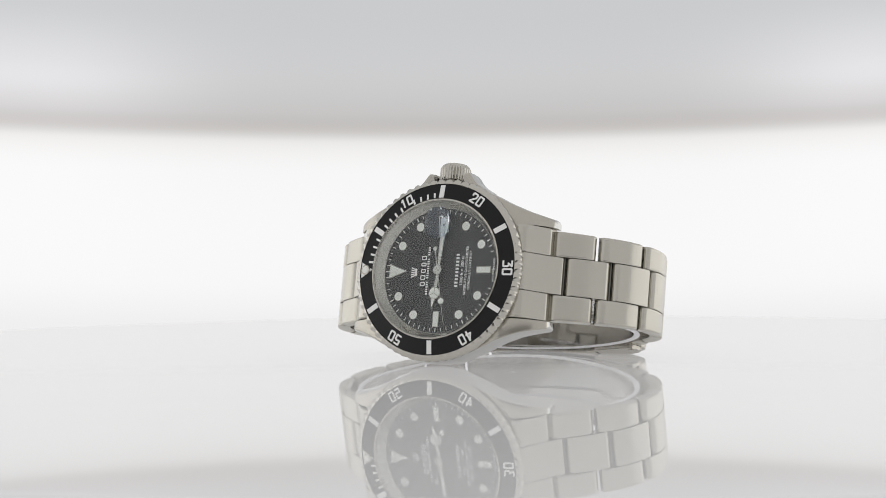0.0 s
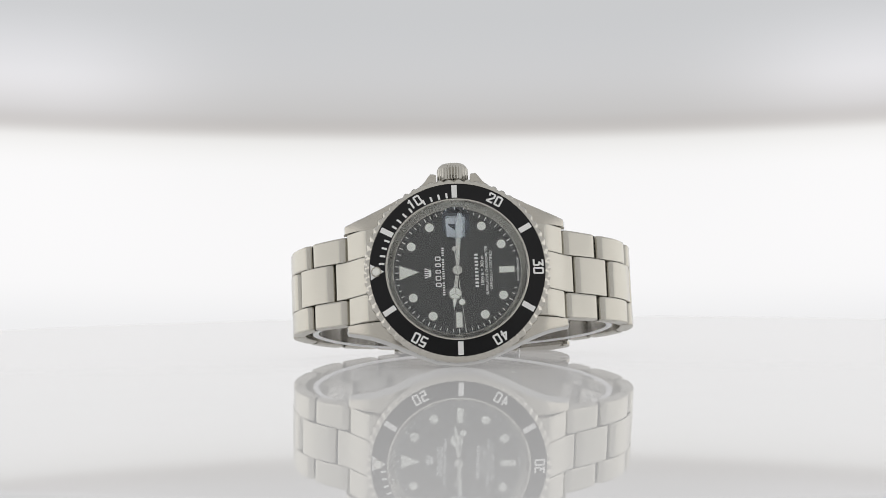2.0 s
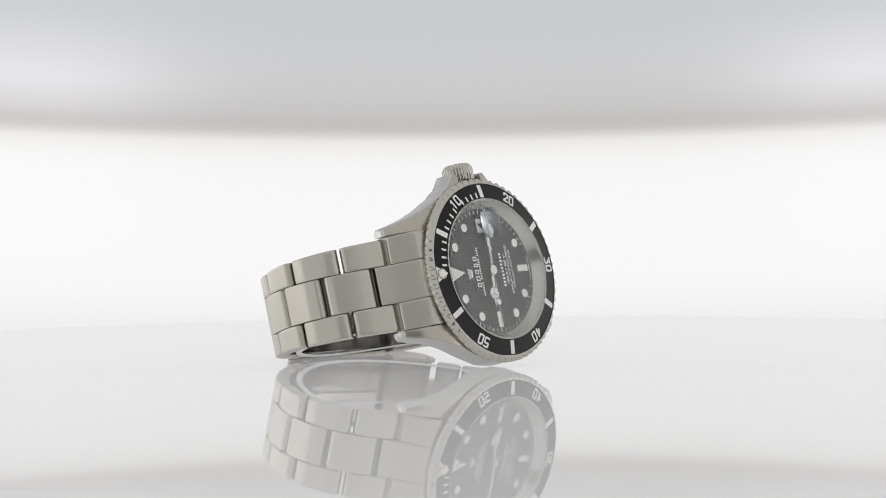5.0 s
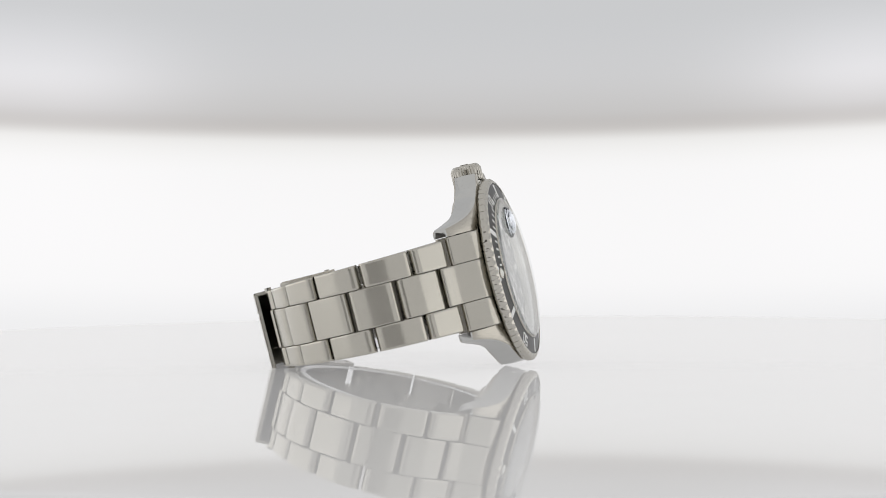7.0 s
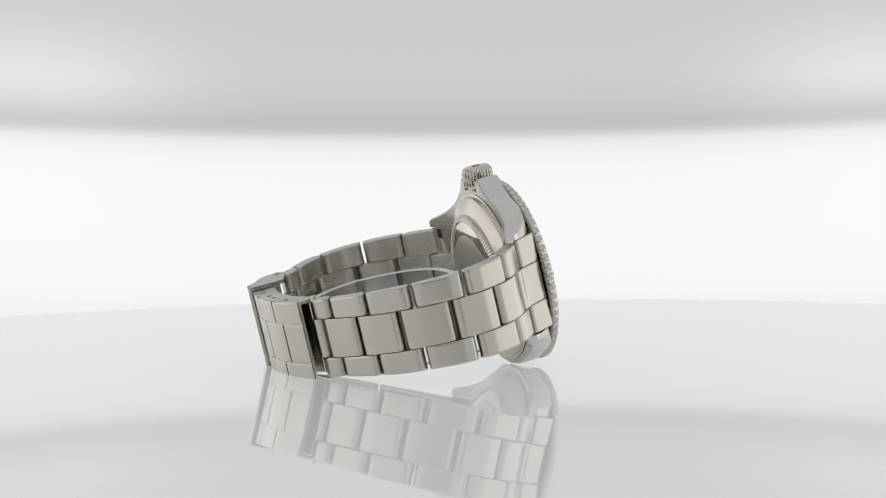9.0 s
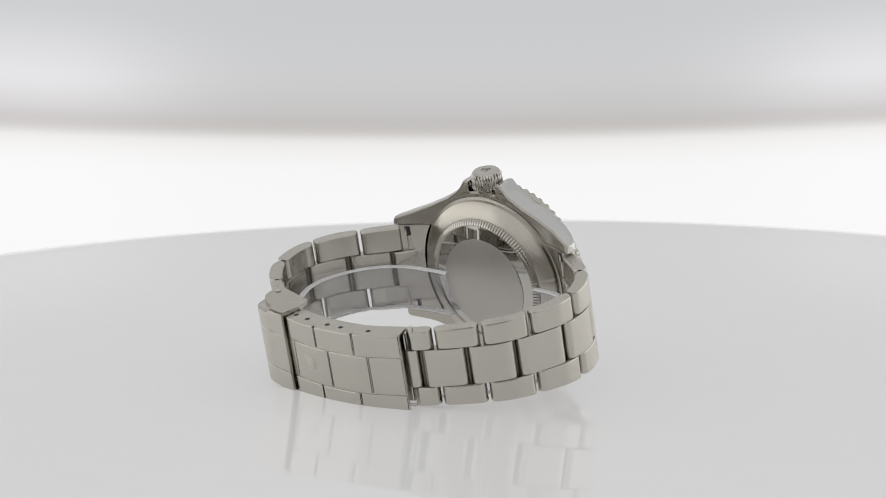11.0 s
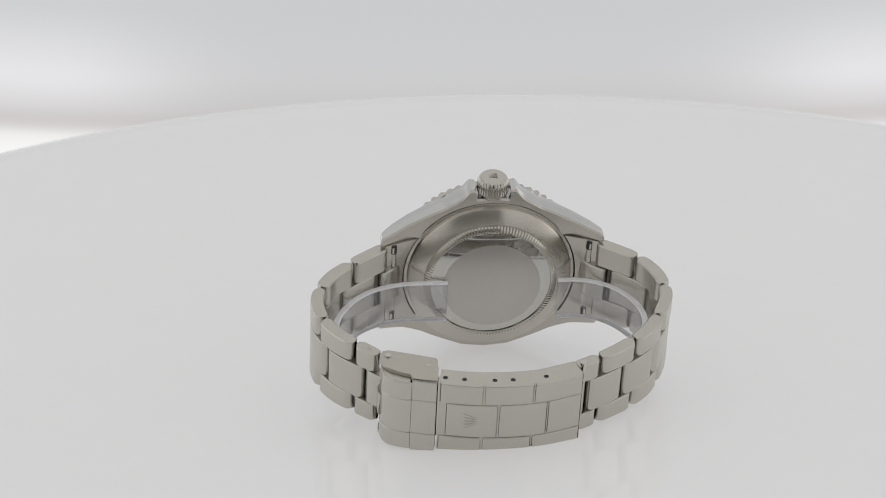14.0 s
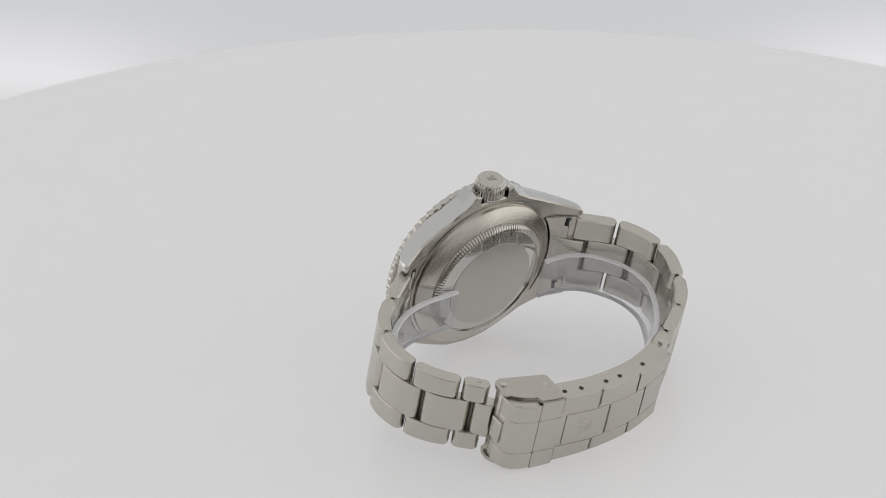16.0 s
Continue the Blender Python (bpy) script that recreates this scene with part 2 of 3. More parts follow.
def link_mesh(path, s0, s1, x0, x1, thick, end=0.8, edge=0.22, x0b=None, x1b=None, steps=10, bow=0.0):
    """A band link: rounded at both ends along the path, chamfered along its sides."""
    x0b, x1b = x0 if x0b is None else x0b, x1 if x1b is None else x1b
    rings = []
    cuts = [0, 0.04, 0.15, 0.35, 0.65, 1.0]
    ds = [end * c for c in cuts]
    ss = [s0 + d for d in ds] + [s0 + end + (s1 - s0 - 2 * end) * k / steps for k in range(1, steps)] + [s1 - d for d in reversed(ds)]
    for s in ss:
        d = min(s - s0, s1 - s, end)
        drop = end - math.sqrt(max(0.0, end * end - (end - d) ** 2))
        k = (s - s0) / (s1 - s0)
        a, b = x0 + (x0b - x0) * k, x1 + (x1b - x1) * k
        o, i = -drop - bow * (2 * k - 1) ** 2, -thick + drop * 0.85
        rings.append([path.place(x, s, f) for x, f in ((a, i + edge), (a, i + edge * 1.7), (a, o - edge * 1.7), (a, o - edge), (a + edge * 0.3, o - edge * 0.3), (a + edge, o), (a + edge * 1.7, o), (b - edge * 1.7, o), (b - edge, o), (b - edge * 0.3, o - edge * 0.3),
                                                        (b, o - edge), (b, o - edge * 1.7), (b, i + edge * 1.7), (b, i + edge), (b - edge, i), (b - edge * 1.7, i), (a + edge * 1.7, i), (a + edge, i))])
    return loft(rings)


def rod(a, b, rad, steps=10):
    a, b = Vector(a), Vector(b)
    q = (b - a).to_track_quat("Z", "Y").to_matrix()
    return loft([[tuple(e + q @ Vector((rad * math.cos(2 * math.pi * k / steps), rad * math.sin(2 * math.pi * k / steps), 0))) for k in range(steps)] for e in (a, b)])


# ---- the tent and the table ----
def tent_back():
    """The back and the sides of the tent, one curved sheet of cloth; the glowing sides are added out of view."""
    bm = bmesh.new()
    cols = []
    for k in range(61):
        a = radians(-105 + 210 * k / 60)
        cols.append([bm.verts.new((400 * math.sin(a), -95 + 400 * math.cos(a), z)) for z in (-300, -100, 0, 60, 150, 300, 450)])
    for a, b in zip(cols, cols[1:]):
        for i in range(6):
            bm.faces.new((a[i], b[i], b[i + 1], a[i + 1]))
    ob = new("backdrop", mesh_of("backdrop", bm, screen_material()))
    return tagged(ob, "glowing white curved cloth of a light tent with a soft fold painted into its glow", "backdrop", kind="structure")


def front_wall():
    """An unseen dark card behind the camera, added to give the steel dark reflections."""
    bm = slab(rounded(640, 700, 20, 3), 0, 12, 2)
    ob = new("dark_card", mesh_of("dark_card", bm, card_grey))
    ob.matrix_basis = mm(0, -860, -190, -90, 0, 0)
    return tagged(ob, "plain dark grey card added unseen behind the camera for dark reflections", "screen", kind="structure")


def turntable():
    prof = [(0.5, -12.0), (209, -12.0), (213, -11.0), (215.6, -9.0), (217, -6.5), (216.6, -4.2), (215.2, -2.3), (212.6, -0.9), (209, -0.25), (204, -0.02), (203, 0.0), (202, 0.0), (0.5, 0.0)]
    bm = lathe(prof, 192)
    bmesh.ops.translate(bm, verts=bm.verts, vec=(8, -24, 0))
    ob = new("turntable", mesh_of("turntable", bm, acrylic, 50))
    return tagged(ob, "round white glossy acrylic table, glowing faintly, that mirrors the watch", "table")


def studio_floor():
    ob = new("floor", mesh_of("floor", slab(rounded(2600, 2600, 20, 3), -12, 0, 2), pale_floor))
    ob.matrix_basis = mm(0, -200, -560)
    return tagged(ob, "plain pale grey studio floor under the tent", "floor", kind="structure")


backdrop = tent_back()
floor = studio_floor()
card = front_wall()
table = turntable()

# ---- the watch ----
watch = tagged(new("wristwatch"), "steel wristwatch with black dial and bezel lying on a white table", "watch")
LEAN, TWIST, HEART = radians(13.712), radians(1.51), Vector((-3.67, -8.07, 20.4)) * MM
n_ax, u_ax, l_ax = Vector((0, -math.cos(LEAN), math.sin(LEAN))), Vector((0, math.sin(LEAN), math.cos(LEAN))), Vector((-1, 0, 0))
x_ax, y_ax = u_ax * math.cos(TWIST) + l_ax * math.sin(TWIST), l_ax * math.cos(TWIST) - u_ax * math.sin(TWIST)
WATCH_POSE = Matrix((x_ax, y_ax, n_ax)).transposed().to_4x4()
WATCH_POSE.translation = HEART


def piece(name, bm, mat, label="", smooth=35):
    """A part of the watch, in the watch's own axes: x to the crown, y to twelve, z out of the dial."""
    return part(name, bm, mat, watch, label, WATCH_POSE, smooth)


def lerp_table(rows, v):
    return float(np.interp(v, [q[0] for q in rows], [q[1] for q in rows]))


OUTER = ((0, 19.65), (5, 19.15), (9, 17.6), (12, 16.3), (15, 14.8), (17, 14.0), (19, 13.2), (21, 12.6), (22.8, 12.1), (23.6, 11.9), (23.9, 11.5))
GUARD = ((0, 19.2), (3.55, 19.2), (3.7, 21.5), (4.8, 21.7), (5.3, 21.2), (6.2, 19.95), (7.2, 19.0), (8.4, 18.3), (10, 17.4))
CASE_TOP = ((0, -0.5), (14, -0.5), (18, -1.6), (21, -3.3), (23, -5.1), (23.6, -5.9), (23.9, -6.8))
CASE_BACK = ((0, -5.6), (10, -5.5), (14, -5.5), (18, -6.1), (21, -7.5), (23.2, -8.6), (23.9, -8.7))


def case_half(sign):
    """One long side of the case with its two lugs; the side at three o'clock carries the crown guards."""
    ys = sorted({s * v for v in (0, 2, 3.55, 3.7, 4.8, 5.3, 5.7, 6.2, 6.7, 7.2, 7.8, 8.4, 9.2, 10, 11, 12, 13, 14, 15.5, 17, 18.2, 19.4, 20.6, 21.6, 22.5, 23.2, 23.6, 23.9) for s in (-1, 1)} | {-15.501, 15.501})
    rings = []
    for y in ys:
        v = abs(y)
        xo = lerp_table(GUARD, v) if sign > 0 and v < 10 else lerp_table(OUTER, v)
        if sign > 0 and v < 10:
            xo = max(xo, lerp_table(OUTER, v))
        xi = 10.15 if v > 15.5005 else 0.0
        zt, zb = lerp_table(CASE_TOP, v), lerp_table(CASE_BACK, v)
        c = min(0.55, (zt - zb) * 0.3)
        zm = (zt + zb) / 2
        rings.append([(sign * x, y, z) for x, z in ((xi, zb), (xi, zt), (xo - c, zt), (xo - c * 0.3, zt - c * 0.3), (xo, zt - c), (xo + 0.08, zm), (xo, zb + c * 0.7), (xo - c * 0.7, zb))])
    return loft(rings)


def build_case():
    bm = case_half(1)
    other = case_half(-1)
    me = bpy.data.meshes.new("half")
    other.to_mesh(me)
    other.free()
    bm.from_mesh(me)
    bpy.data.meshes.remove(me)
    body = piece("case", bm, satin, "satin steel case with four lugs and crown guards")
    body.data.materials.append(flank_steel)
    for poly in body.data.polygons:
        if abs(poly.normal.z) < 0.5 and abs(poly.center.x) > 0.0105:
            poly.material_index = 1
    back = piece("case_back", lathe([(0.2, -5.0), (18.5, -5.3), (18.45, -5.7), (17.85, -5.78), (17.7, -6.45), (17.35, -6.75), (14.7, -7.95), (14.2, -8.05), (0.2, -8.05)], 128), turned_steel, "brushed steel case back")
    flutes = 128
    part("fluted_ring", lathe([(13.0, -7.8), (14.4, -7.8), (14.4, -8.3), (14.2, -8.6), (13.3, -9.1), (13.1, -9.1), (13.0, -8.9)], flutes * 4,
                              lambda i, a: -0.14 * max(0.0, math.cos(a * flutes)) if 1 <= i <= 3 else 0,
                              lambda i, a: 0.3 * max(0.0, math.cos(a * flutes)) if 3 <= i <= 4 else 0), soft_steel, back)
    # dark ring added for the shade in the groove round the case back
    part("groove_shade", lathe([(18.35, -5.3), (18.52, -5.3), (18.52, -5.58), (18.35, -5.58)], 96), shade_and_date_black, back)
    dome = lambda q: -8.8 - 1.3 * (1 - (q / 13) ** 2)
    part("polished_plate", lathe([(0.02, -7.9), (13.0, -7.9)] + [(q, dome(q)) for q in (13.0, 12, 10.5, 9, 7, 5, 3, 1, 0.02)], 96), polished, back)
    part("sticker", lathe([(0.02, -8.7), (10.5, -8.7)] + [(q, dome(q) - 0.16) for q in (10.5, 9, 7, 5, 3, 1, 0.02)], 72), sticker_mat, back, "round silvery protective sticker", mm(-0.35, 0.2, 0))


STROKES = {"0": ((0.1, 0), (0.9, 0), (1, 0.08), (1, 0.92), (0.9, 1), (0.1, 1), (0, 0.92), (0, 0.08), (0.1, 0)), "1": ((0.25, 0.8), (0.6, 1), (0.6, 0)),
           "2": ((0, 0.72), (0, 0.92), (0.1, 1), (0.9, 1), (1, 0.92), (1, 0.6), (0, 0.05), (0, 0), (1, 0)), "3": ((0, 1), (1, 1), (0.45, 0.6), (0.85, 0.6), (1, 0.5), (1, 0.1), (0.9, 0), (0, 0)),
           "4": ((0.72, 0), (0.72, 1), (0, 0.32), (1, 0.32)), "5": ((1, 1), (0.05, 1), (0, 0.55), (0.85, 0.6), (1, 0.5), (1, 0.1), (0.9, 0), (0, 0))}


def numeral(text, wide, high, stroke):
    """Square-cut numerals of straight painted strokes."""
    bm = bmesh.new()
    gap = stroke * 1.2
    w, h = wide - stroke, high - stroke
    x0 = -(len(text) * wide + (len(text) - 1) * (gap - stroke * 0.6)) / 2 + stroke / 2
    k = 0
    for i, ch in enumerate(text):
        pts = [Vector((x0 + i * (wide + gap - stroke * 0.6) + px * w, py * h - h / 2, 0)) for px, py in STROKES[ch]]
        for a, b in zip(pts, pts[1:]):
            along = (b - a).normalized() * stroke / 2
            side = Vector((-along.y, along.x, 0))
            a2, b2 = a - along * 0.7, b + along * 0.7
            top = 0.018 + 0.0015 * k
            loft([[tuple(q + Vector((0, 0, z))) for q in (a2 - side, b2 - side, b2 + side, a2 + side)] for z in (-0.04, top)], bm=bm)
            k += 1
    return bm


def build_bezel():
    teeth = 62

    def wave(i, a):
        if i not in (1, 2, 3, 4):
            return 0
        dip = (0.5 + 0.5 * math.cos(a * teeth)) ** 1.4
        return -dip * (0.12, 0.2, 0.46, 0.42)[i - 1]

    bz = piece("bezel", lathe([(15.02, -0.35), (19.5, -0.35), (19.95, 0.1), (19.95, 1.05), (19.3, 1.6), (18.75, 1.75), (18.7, 1.55), (15.33, 2.15), (15.3, 2.46), (15.2, 2.52), (15.02, 2.42)], teeth * 8, wave), soft_steel,
               "steel bezel with a scalloped edge", 50)
    slope = math.degrees(math.atan2(0.55, 3.1))
    part("bezel_insert", lathe([(15.36, 1.97), (18.68, 1.4), (18.68, 1.62), (15.36, 2.215)], 160), insert_black, bz, "black bezel insert with white numerals")
    face = lambda rad: 1.62 + (18.68 - rad) * 0.55 / 3.06 + 0.015

    def spot(minute, rad):
        a = minute * 6
        return mm(0, 0, 0, 0, 0, -a) @ mm(0, rad, face(rad), -slope, 0, 0)

    bar = mesh_of("minute_bar", slab([(-0.58, -1.45), (0.58, -1.45), (0.58, 1.45), (-0.58, 1.45)], -0.05, 0.02, 0.01), print_white)
    tick = mesh_of("minute_tick", slab([(-0.22, -0.6), (0.22, -0.6), (0.22, 0.6), (-0.22, 0.6)], -0.05, 0.02, 0.01), print_white)
    for minute in (5, 15, 25, 35, 45, 55):
        part("minute_bar", bar, print_white, bz, at=spot(minute, 17.0))
    for minute in (1, 2, 3, 4, 6, 7, 8, 9, 11, 12, 13, 14):
        part("minute_tick", tick, print_white, bz, at=spot(minute, 16.15))
    for minute in (10, 20, 30, 40, 50):
        part("numeral", numeral(str(minute), 1.5, 2.35, 0.4), print_white, bz, at=spot(minute, 17.2))
    part("zero_triangle", slab([(-1.75, 1.45), (1.75, 1.45), (0, -1.5)], -0.05, 0.02, 0.01), print_white, bz, at=spot(0, 17.05))
    part("pearl_cup", lathe([(0.85, 0.0), (1.15, 0.0), (1.12, 0.25), (0.95, 0.3), (0.85, 0.2)], 32), soft_steel, bz, at=spot(0, 17.25))
    part("pearl", lathe([(0.01, 0.0), (0.88, 0.0), (0.8, 0.3), (0.5, 0.5), (0.01, 0.58)], 24), lume, bz, "pale round pearl", spot(0, 17.25))
    piece("rehaut", lathe([(13.6, -0.3), (14.6, -0.3), (15.0, 1.7), (15.0, 2.35), (14.9, 2.35), (14.75, 1.9), (14.4, 1.75), (13.75, 0.1), (13.6, 0.03)], 160), soft_steel, "steel inner ring round the dial", 60)


def build_dial():
    d = piece("dial", disc(14.05, -0.35, 0.0, 96, 0.02), dial_black, "black dial with pale hour markers")
    cup = mesh_of("marker_cup", lathe([(0.88, 0.0), (1.06, 0.0), (1.04, 0.2), (0.97, 0.25), (0.9, 0.24)], 32), polished)
    dot = mesh_of("hour_dot", disc(0.92, 0.0, 0.22, 32, 0.05), lume)
    for h in (1, 2, 4, 5, 7, 8, 10, 11):
        a = radians(h * 30)
        at = mm(11.1 * math.sin(a), 11.1 * math.cos(a), 0.0)
        o = part("hour_dot", dot, lume, d, at=at)
        part("marker_cup", cup, polished, o)
    for h in (6, 9):
        at = mm(0, 0, 0, 0, 0, -h * 30) @ mm(0, 10.6, 0)
        o = part("hour_baton", slab([(-0.55, -1.55), (0.55, -1.55), (0.55, 1.55), (-0.55, 1.55)], 0, 0.23, 0.05), lume, d, at=at)
        part("marker_cup", slab([(-0.75, -1.75), (0.75, -1.75), (0.75, 1.75), (-0.75, 1.75)], 0, 0.17, 0.05), polished, o)
    o = part("twelve_triangle", slab([(-1.3, 1.8), (1.3, 1.8), (0, -1.9)], 0, 0.23, 0.05), lume, d, at=mm(0, 10.4, 0))
    part("marker_cup", slab([(-1.65, 2.0), (1.65, 2.0), (0, -2.45)], 0, 0.17, 0.05), polished, o)
    tick = mesh_of("minute_tick", slab([(-0.07, -0.38), (0.07, -0.38), (0.07, 0.38), (-0.07, 0.38)], -0.01, 0.02, 0.005), print_white)
    wide = mesh_of("minute_tick", slab([(-0.1, -0.42), (0.1, -0.42), (0.1, 0.42), (-0.1, 0.42)], -0.01, 0.02, 0.005), print_white)
    for k in range(60):
        if abs(k - 30) not in (1, 2):
            part("minute_tick", wide if k % 5 == 0 else tick, print_white, d, at=mm(0, 0, 0, 0, 0, -k * 6) @ mm(0, 12.9, 0))
    # maker's marks as plain blocks
    for k, w in enumerate((0.95, 1.05, 0.8, 0.8, 0.95)):
        rim = [[(x, y, z) for x, y in rounded(w - cut, 1.24 - cut, 0.12 if cut else 0.25, 3)] for cut, z in ((0, 0), (0, 0.03), (0.46, 0.03), (0.46, 0))]
        part("mark_block", loft(rim, closed=True), print_white, d, at=mm(-2.85 + k * 1.42, 4.05, 0))
    part("mark_base", slab([(-0.75, -0.55), (0.75, -0.55), (0.85, -0.1), (-0.85, -0.1)], 0, 0.05, 0.01), print_white, d, at=mm(-0.3, 6.1, 0))
    for k in range(5):
        part("mark_tine", slab([(-0.11, -0.1), (0.11, -0.1), (0.13, 1.0), (-0.13, 1.0)], 0, 0.05, 0.01), print_white, d, at=mm(-0.3 + (k - 2) * 0.34, 6.0, 0, 0, 0, -(k - 2) * 10))
    for y, wide, high, runs in ((2.95, 10.6, 0.5, (6, 9, 4)), (-4.15, 7.6, 0.75, (10,))):
        cells = sum(runs) + len(runs) - 1
        pitch = wide / cells
        block = mesh_of("line_block", slab([(-pitch * 0.28, -high / 2), (pitch * 0.28, -high / 2), (pitch * 0.28, high / 2), (-pitch * 0.28, high / 2)], 0, 0.02, 0.005), print_white)
        cell = 0
        for run in runs:
            for k in range(run):
                part("line_block", block, print_white, d, at=mm(-wide / 2 + (cell + 0.5) * pitch, y, 0))
                cell += 1
            cell += 1
    word("1000 ft = 300 m", 6.3, 0.72, print_white, d, mm(0, -5.35, 0.015), 0.01)
    word("SUPERLATIVE CHRONOMETER", 10.6, 0.58, print_white, d, mm(0, -6.3, 0.015), 0.01)
    word("OFFICIALLY CERTIFIED", 8.4, 0.58, print_white, d, mm(0, -7.2, 0.015), 0.01)
    word("SWISS MADE", 5.2, 0.42, print_white, d, mm(0, -12.95, 0.015), 0.01)
    part("date_disc", slab(rounded(3.0, 2.7, 0.15), 0.0, 0.02, 0.005), print_white, d, "white date window", mm(9.9, 0, 0))
    part("date_rim", loft([[(x, y, z) for x, y in rounded(w, h, 0.2)] for w, h, z in ((3.1, 2.8, 0), (3.3, 3.0, 0), (3.3, 3.0, 0.1), (3.1, 2.8, 0.1))], closed=True), polished, d, at=mm(9.9, 0, 0))
    word("4", 1.35, 2.0, shade_and_date_black, d, mm(9.9, 0, 0.035), 0.02, "date_numeral")


def hand_at(clock, z):
    return WATCH_POSE @ mm(0, 0, z, 0, 0, -clock)


def build_pointers():
    hour = part("hour_hand", slab([(-0.3, 0), (0.3, 0), (0.42, 3.6), (0.35, 4.0), (-0.35, 4.0), (-0.42, 3.6)], 0, 0.15, 0.04), polished, watch, "steel hour hand with a round luminous eye", hand_at(277.0, 0.5))
    part("eye_ring", disc(1.38, 0, 0.15, 40, 0.05), polished, hour, at=mm(0, 5.0, 0))
    part("eye", disc(1.15, 0.1, 0.18, 40, 0.02), lume, hour, at=mm(0, 5.0, 0))
    for k in range(3):
        part("spoke", slab([(-0.09, 0), (0.09, 0), (0.09, 1.2), (-0.09, 1.2)], 0.12, 0.21, 0.02), polished, hour, at=mm(0, 5.0, 0, 0, 0, 60 + 120 * k))
    part("tip", slab([(-0.6, 6.0), (0.6, 6.0), (0.05, 8.6), (-0.05, 8.6)], 0, 0.15, 0.04), polished, hour)
    part("lume_tip", slab([(-0.35, 6.2), (0.35, 6.2), (0.04, 7.9), (-0.04, 7.9)], 0.12, 0.17, 0.01), lume, hour)
    minute = part("minute_hand", slab([(-0.3, 0), (0.3, 0), (0.72, 10.4), (0.05, 13.0), (-0.05, 13.0), (-0.72, 10.4)], 0, 0.14, 0.04), polished, watch, "long steel minute hand filled with pale paint", hand_at(93.8, 0.8))
    part("lume_fill", slab([(-0.12, 3.0), (0.12, 3.0), (0.5, 10.2), (0.04, 12.0), (-0.04, 12.0), (-0.5, 10.2)], 0.1, 0.16, 0.01), lume, minute)
    second = part("second_hand", slab([(-0.09, -4.4), (0.09, -4.4), (0.06, 12.6), (-0.06, 12.6)], 0, 0.1, 0.02), polished, watch, "thin steel second hand with a luminous dot", hand_at(258, 1.1))
    part("counterweight", disc(0.52, 0, 0.12, 24, 0.03), polished, second, at=mm(0, -4.7, 0))
    part("ring", disc(0.75, 0, 0.12, 24, 0.03), polished, second, at=mm(0, 7.0, 0))
    part("lume_dot", disc(0.58, 0.1, 0.14, 24, 0.01), lume, second, at=mm(0, 7.0, 0))
    part("hub", disc(1.05, -0.3, 0.16, 32, 0.06), polished, second)
    return second


def build_crystal():
    cr = piece("crystal", disc(14.97, 2.0, 2.95, 128, 0.15), sapphire, "clear flat sapphire crystal", 20)
    ring = lambda f, z: [(x * f, y * f, z) for x, y in rounded(6.8, 5.8, 2.2, 8)]
    ball = lambda f: [(x, y, 4.45 - 5.4 + math.sqrt(5.4 ** 2 - x * x - y * y)) for x, y, _ in ring(f, 0)]
    rings = [ring(1, 2.97)] + [ball(f) for f in (1, 0.97, 0.9, 0.8, 0.7, 0.6, 0.5, 0.4, 0.3, 0.2, 0.1, 0.02)]
    cy = part("date_lens", loft(rings), blue_lens, cr, "rounded magnifying lens over the date", mm(9.9, 0, 0))
    cr.visible_shadow = cy.visible_shadow = False


def build_crown():
    flutes = 30
    turn = mm(20.4, 0, -3.3, 0, 90, 0)
    body = lathe([(0.02, -0.3), (3.1, -0.3), (3.35, -0.05), (3.35, 2.55), (3.1, 2.9), (2.95, 3.2), (2.55, 3.55), (0.02, 3.62)], flutes * 6,
                 lambda i, a: -0.22 * max(0.0, math.cos(a * flutes)) ** 0.7 if 1 <= i <= 4 else 0)
    c = part("crown", body, soft_steel, watch, "fluted steel winding crown", WATCH_POSE @ turn)
    part("tube", lathe([(0.02, -1.0), (2.5, -1.0), (2.5, 0.0), (0.02, 0.0)], 40), polished, c)
    part("mark_base", slab([(-0.6, -0.9), (0.6, -0.9), (0.6, -0.65), (-0.6, -0.65)], 3.6, 3.76, 0.04), soft_steel, c)
    for k in range(5):
        part("mark_tine", slab([(-0.07, -0.5), (0.07, -0.5), (0.09, 0.8), (-0.09, 0.8)], 3.6, 3.76, 0.03), soft_steel, c, at=mm((k - 2) * 0.27, 0, 0, 0, 0, -(k - 2) * 9))


P12 = Path([(16, -0.45), (19.2, -1.0), (22, -4.3), (24.3, -6.9), (31.3, -12.2), (35, -18), (36, -24), (34.9, -29.5), (30.2, -38), (23, -44.2), (12.5, -49.9), (4, -51.6)], 1)
P6 = Path([(-16, -0.45), (-19.2, -1.0), (-22, -4.3), (-24.3, -6.9), (-31, -11.8), (-36.5, -17), (-39.6, -24), (-39, -31), (-35.8, -37), (-30, -42.6), (-25, -46.5), (-15, -50.5)], -1)


def band_half(s):
    return 9.95 - 1.75 * min(1.0, s / 66)


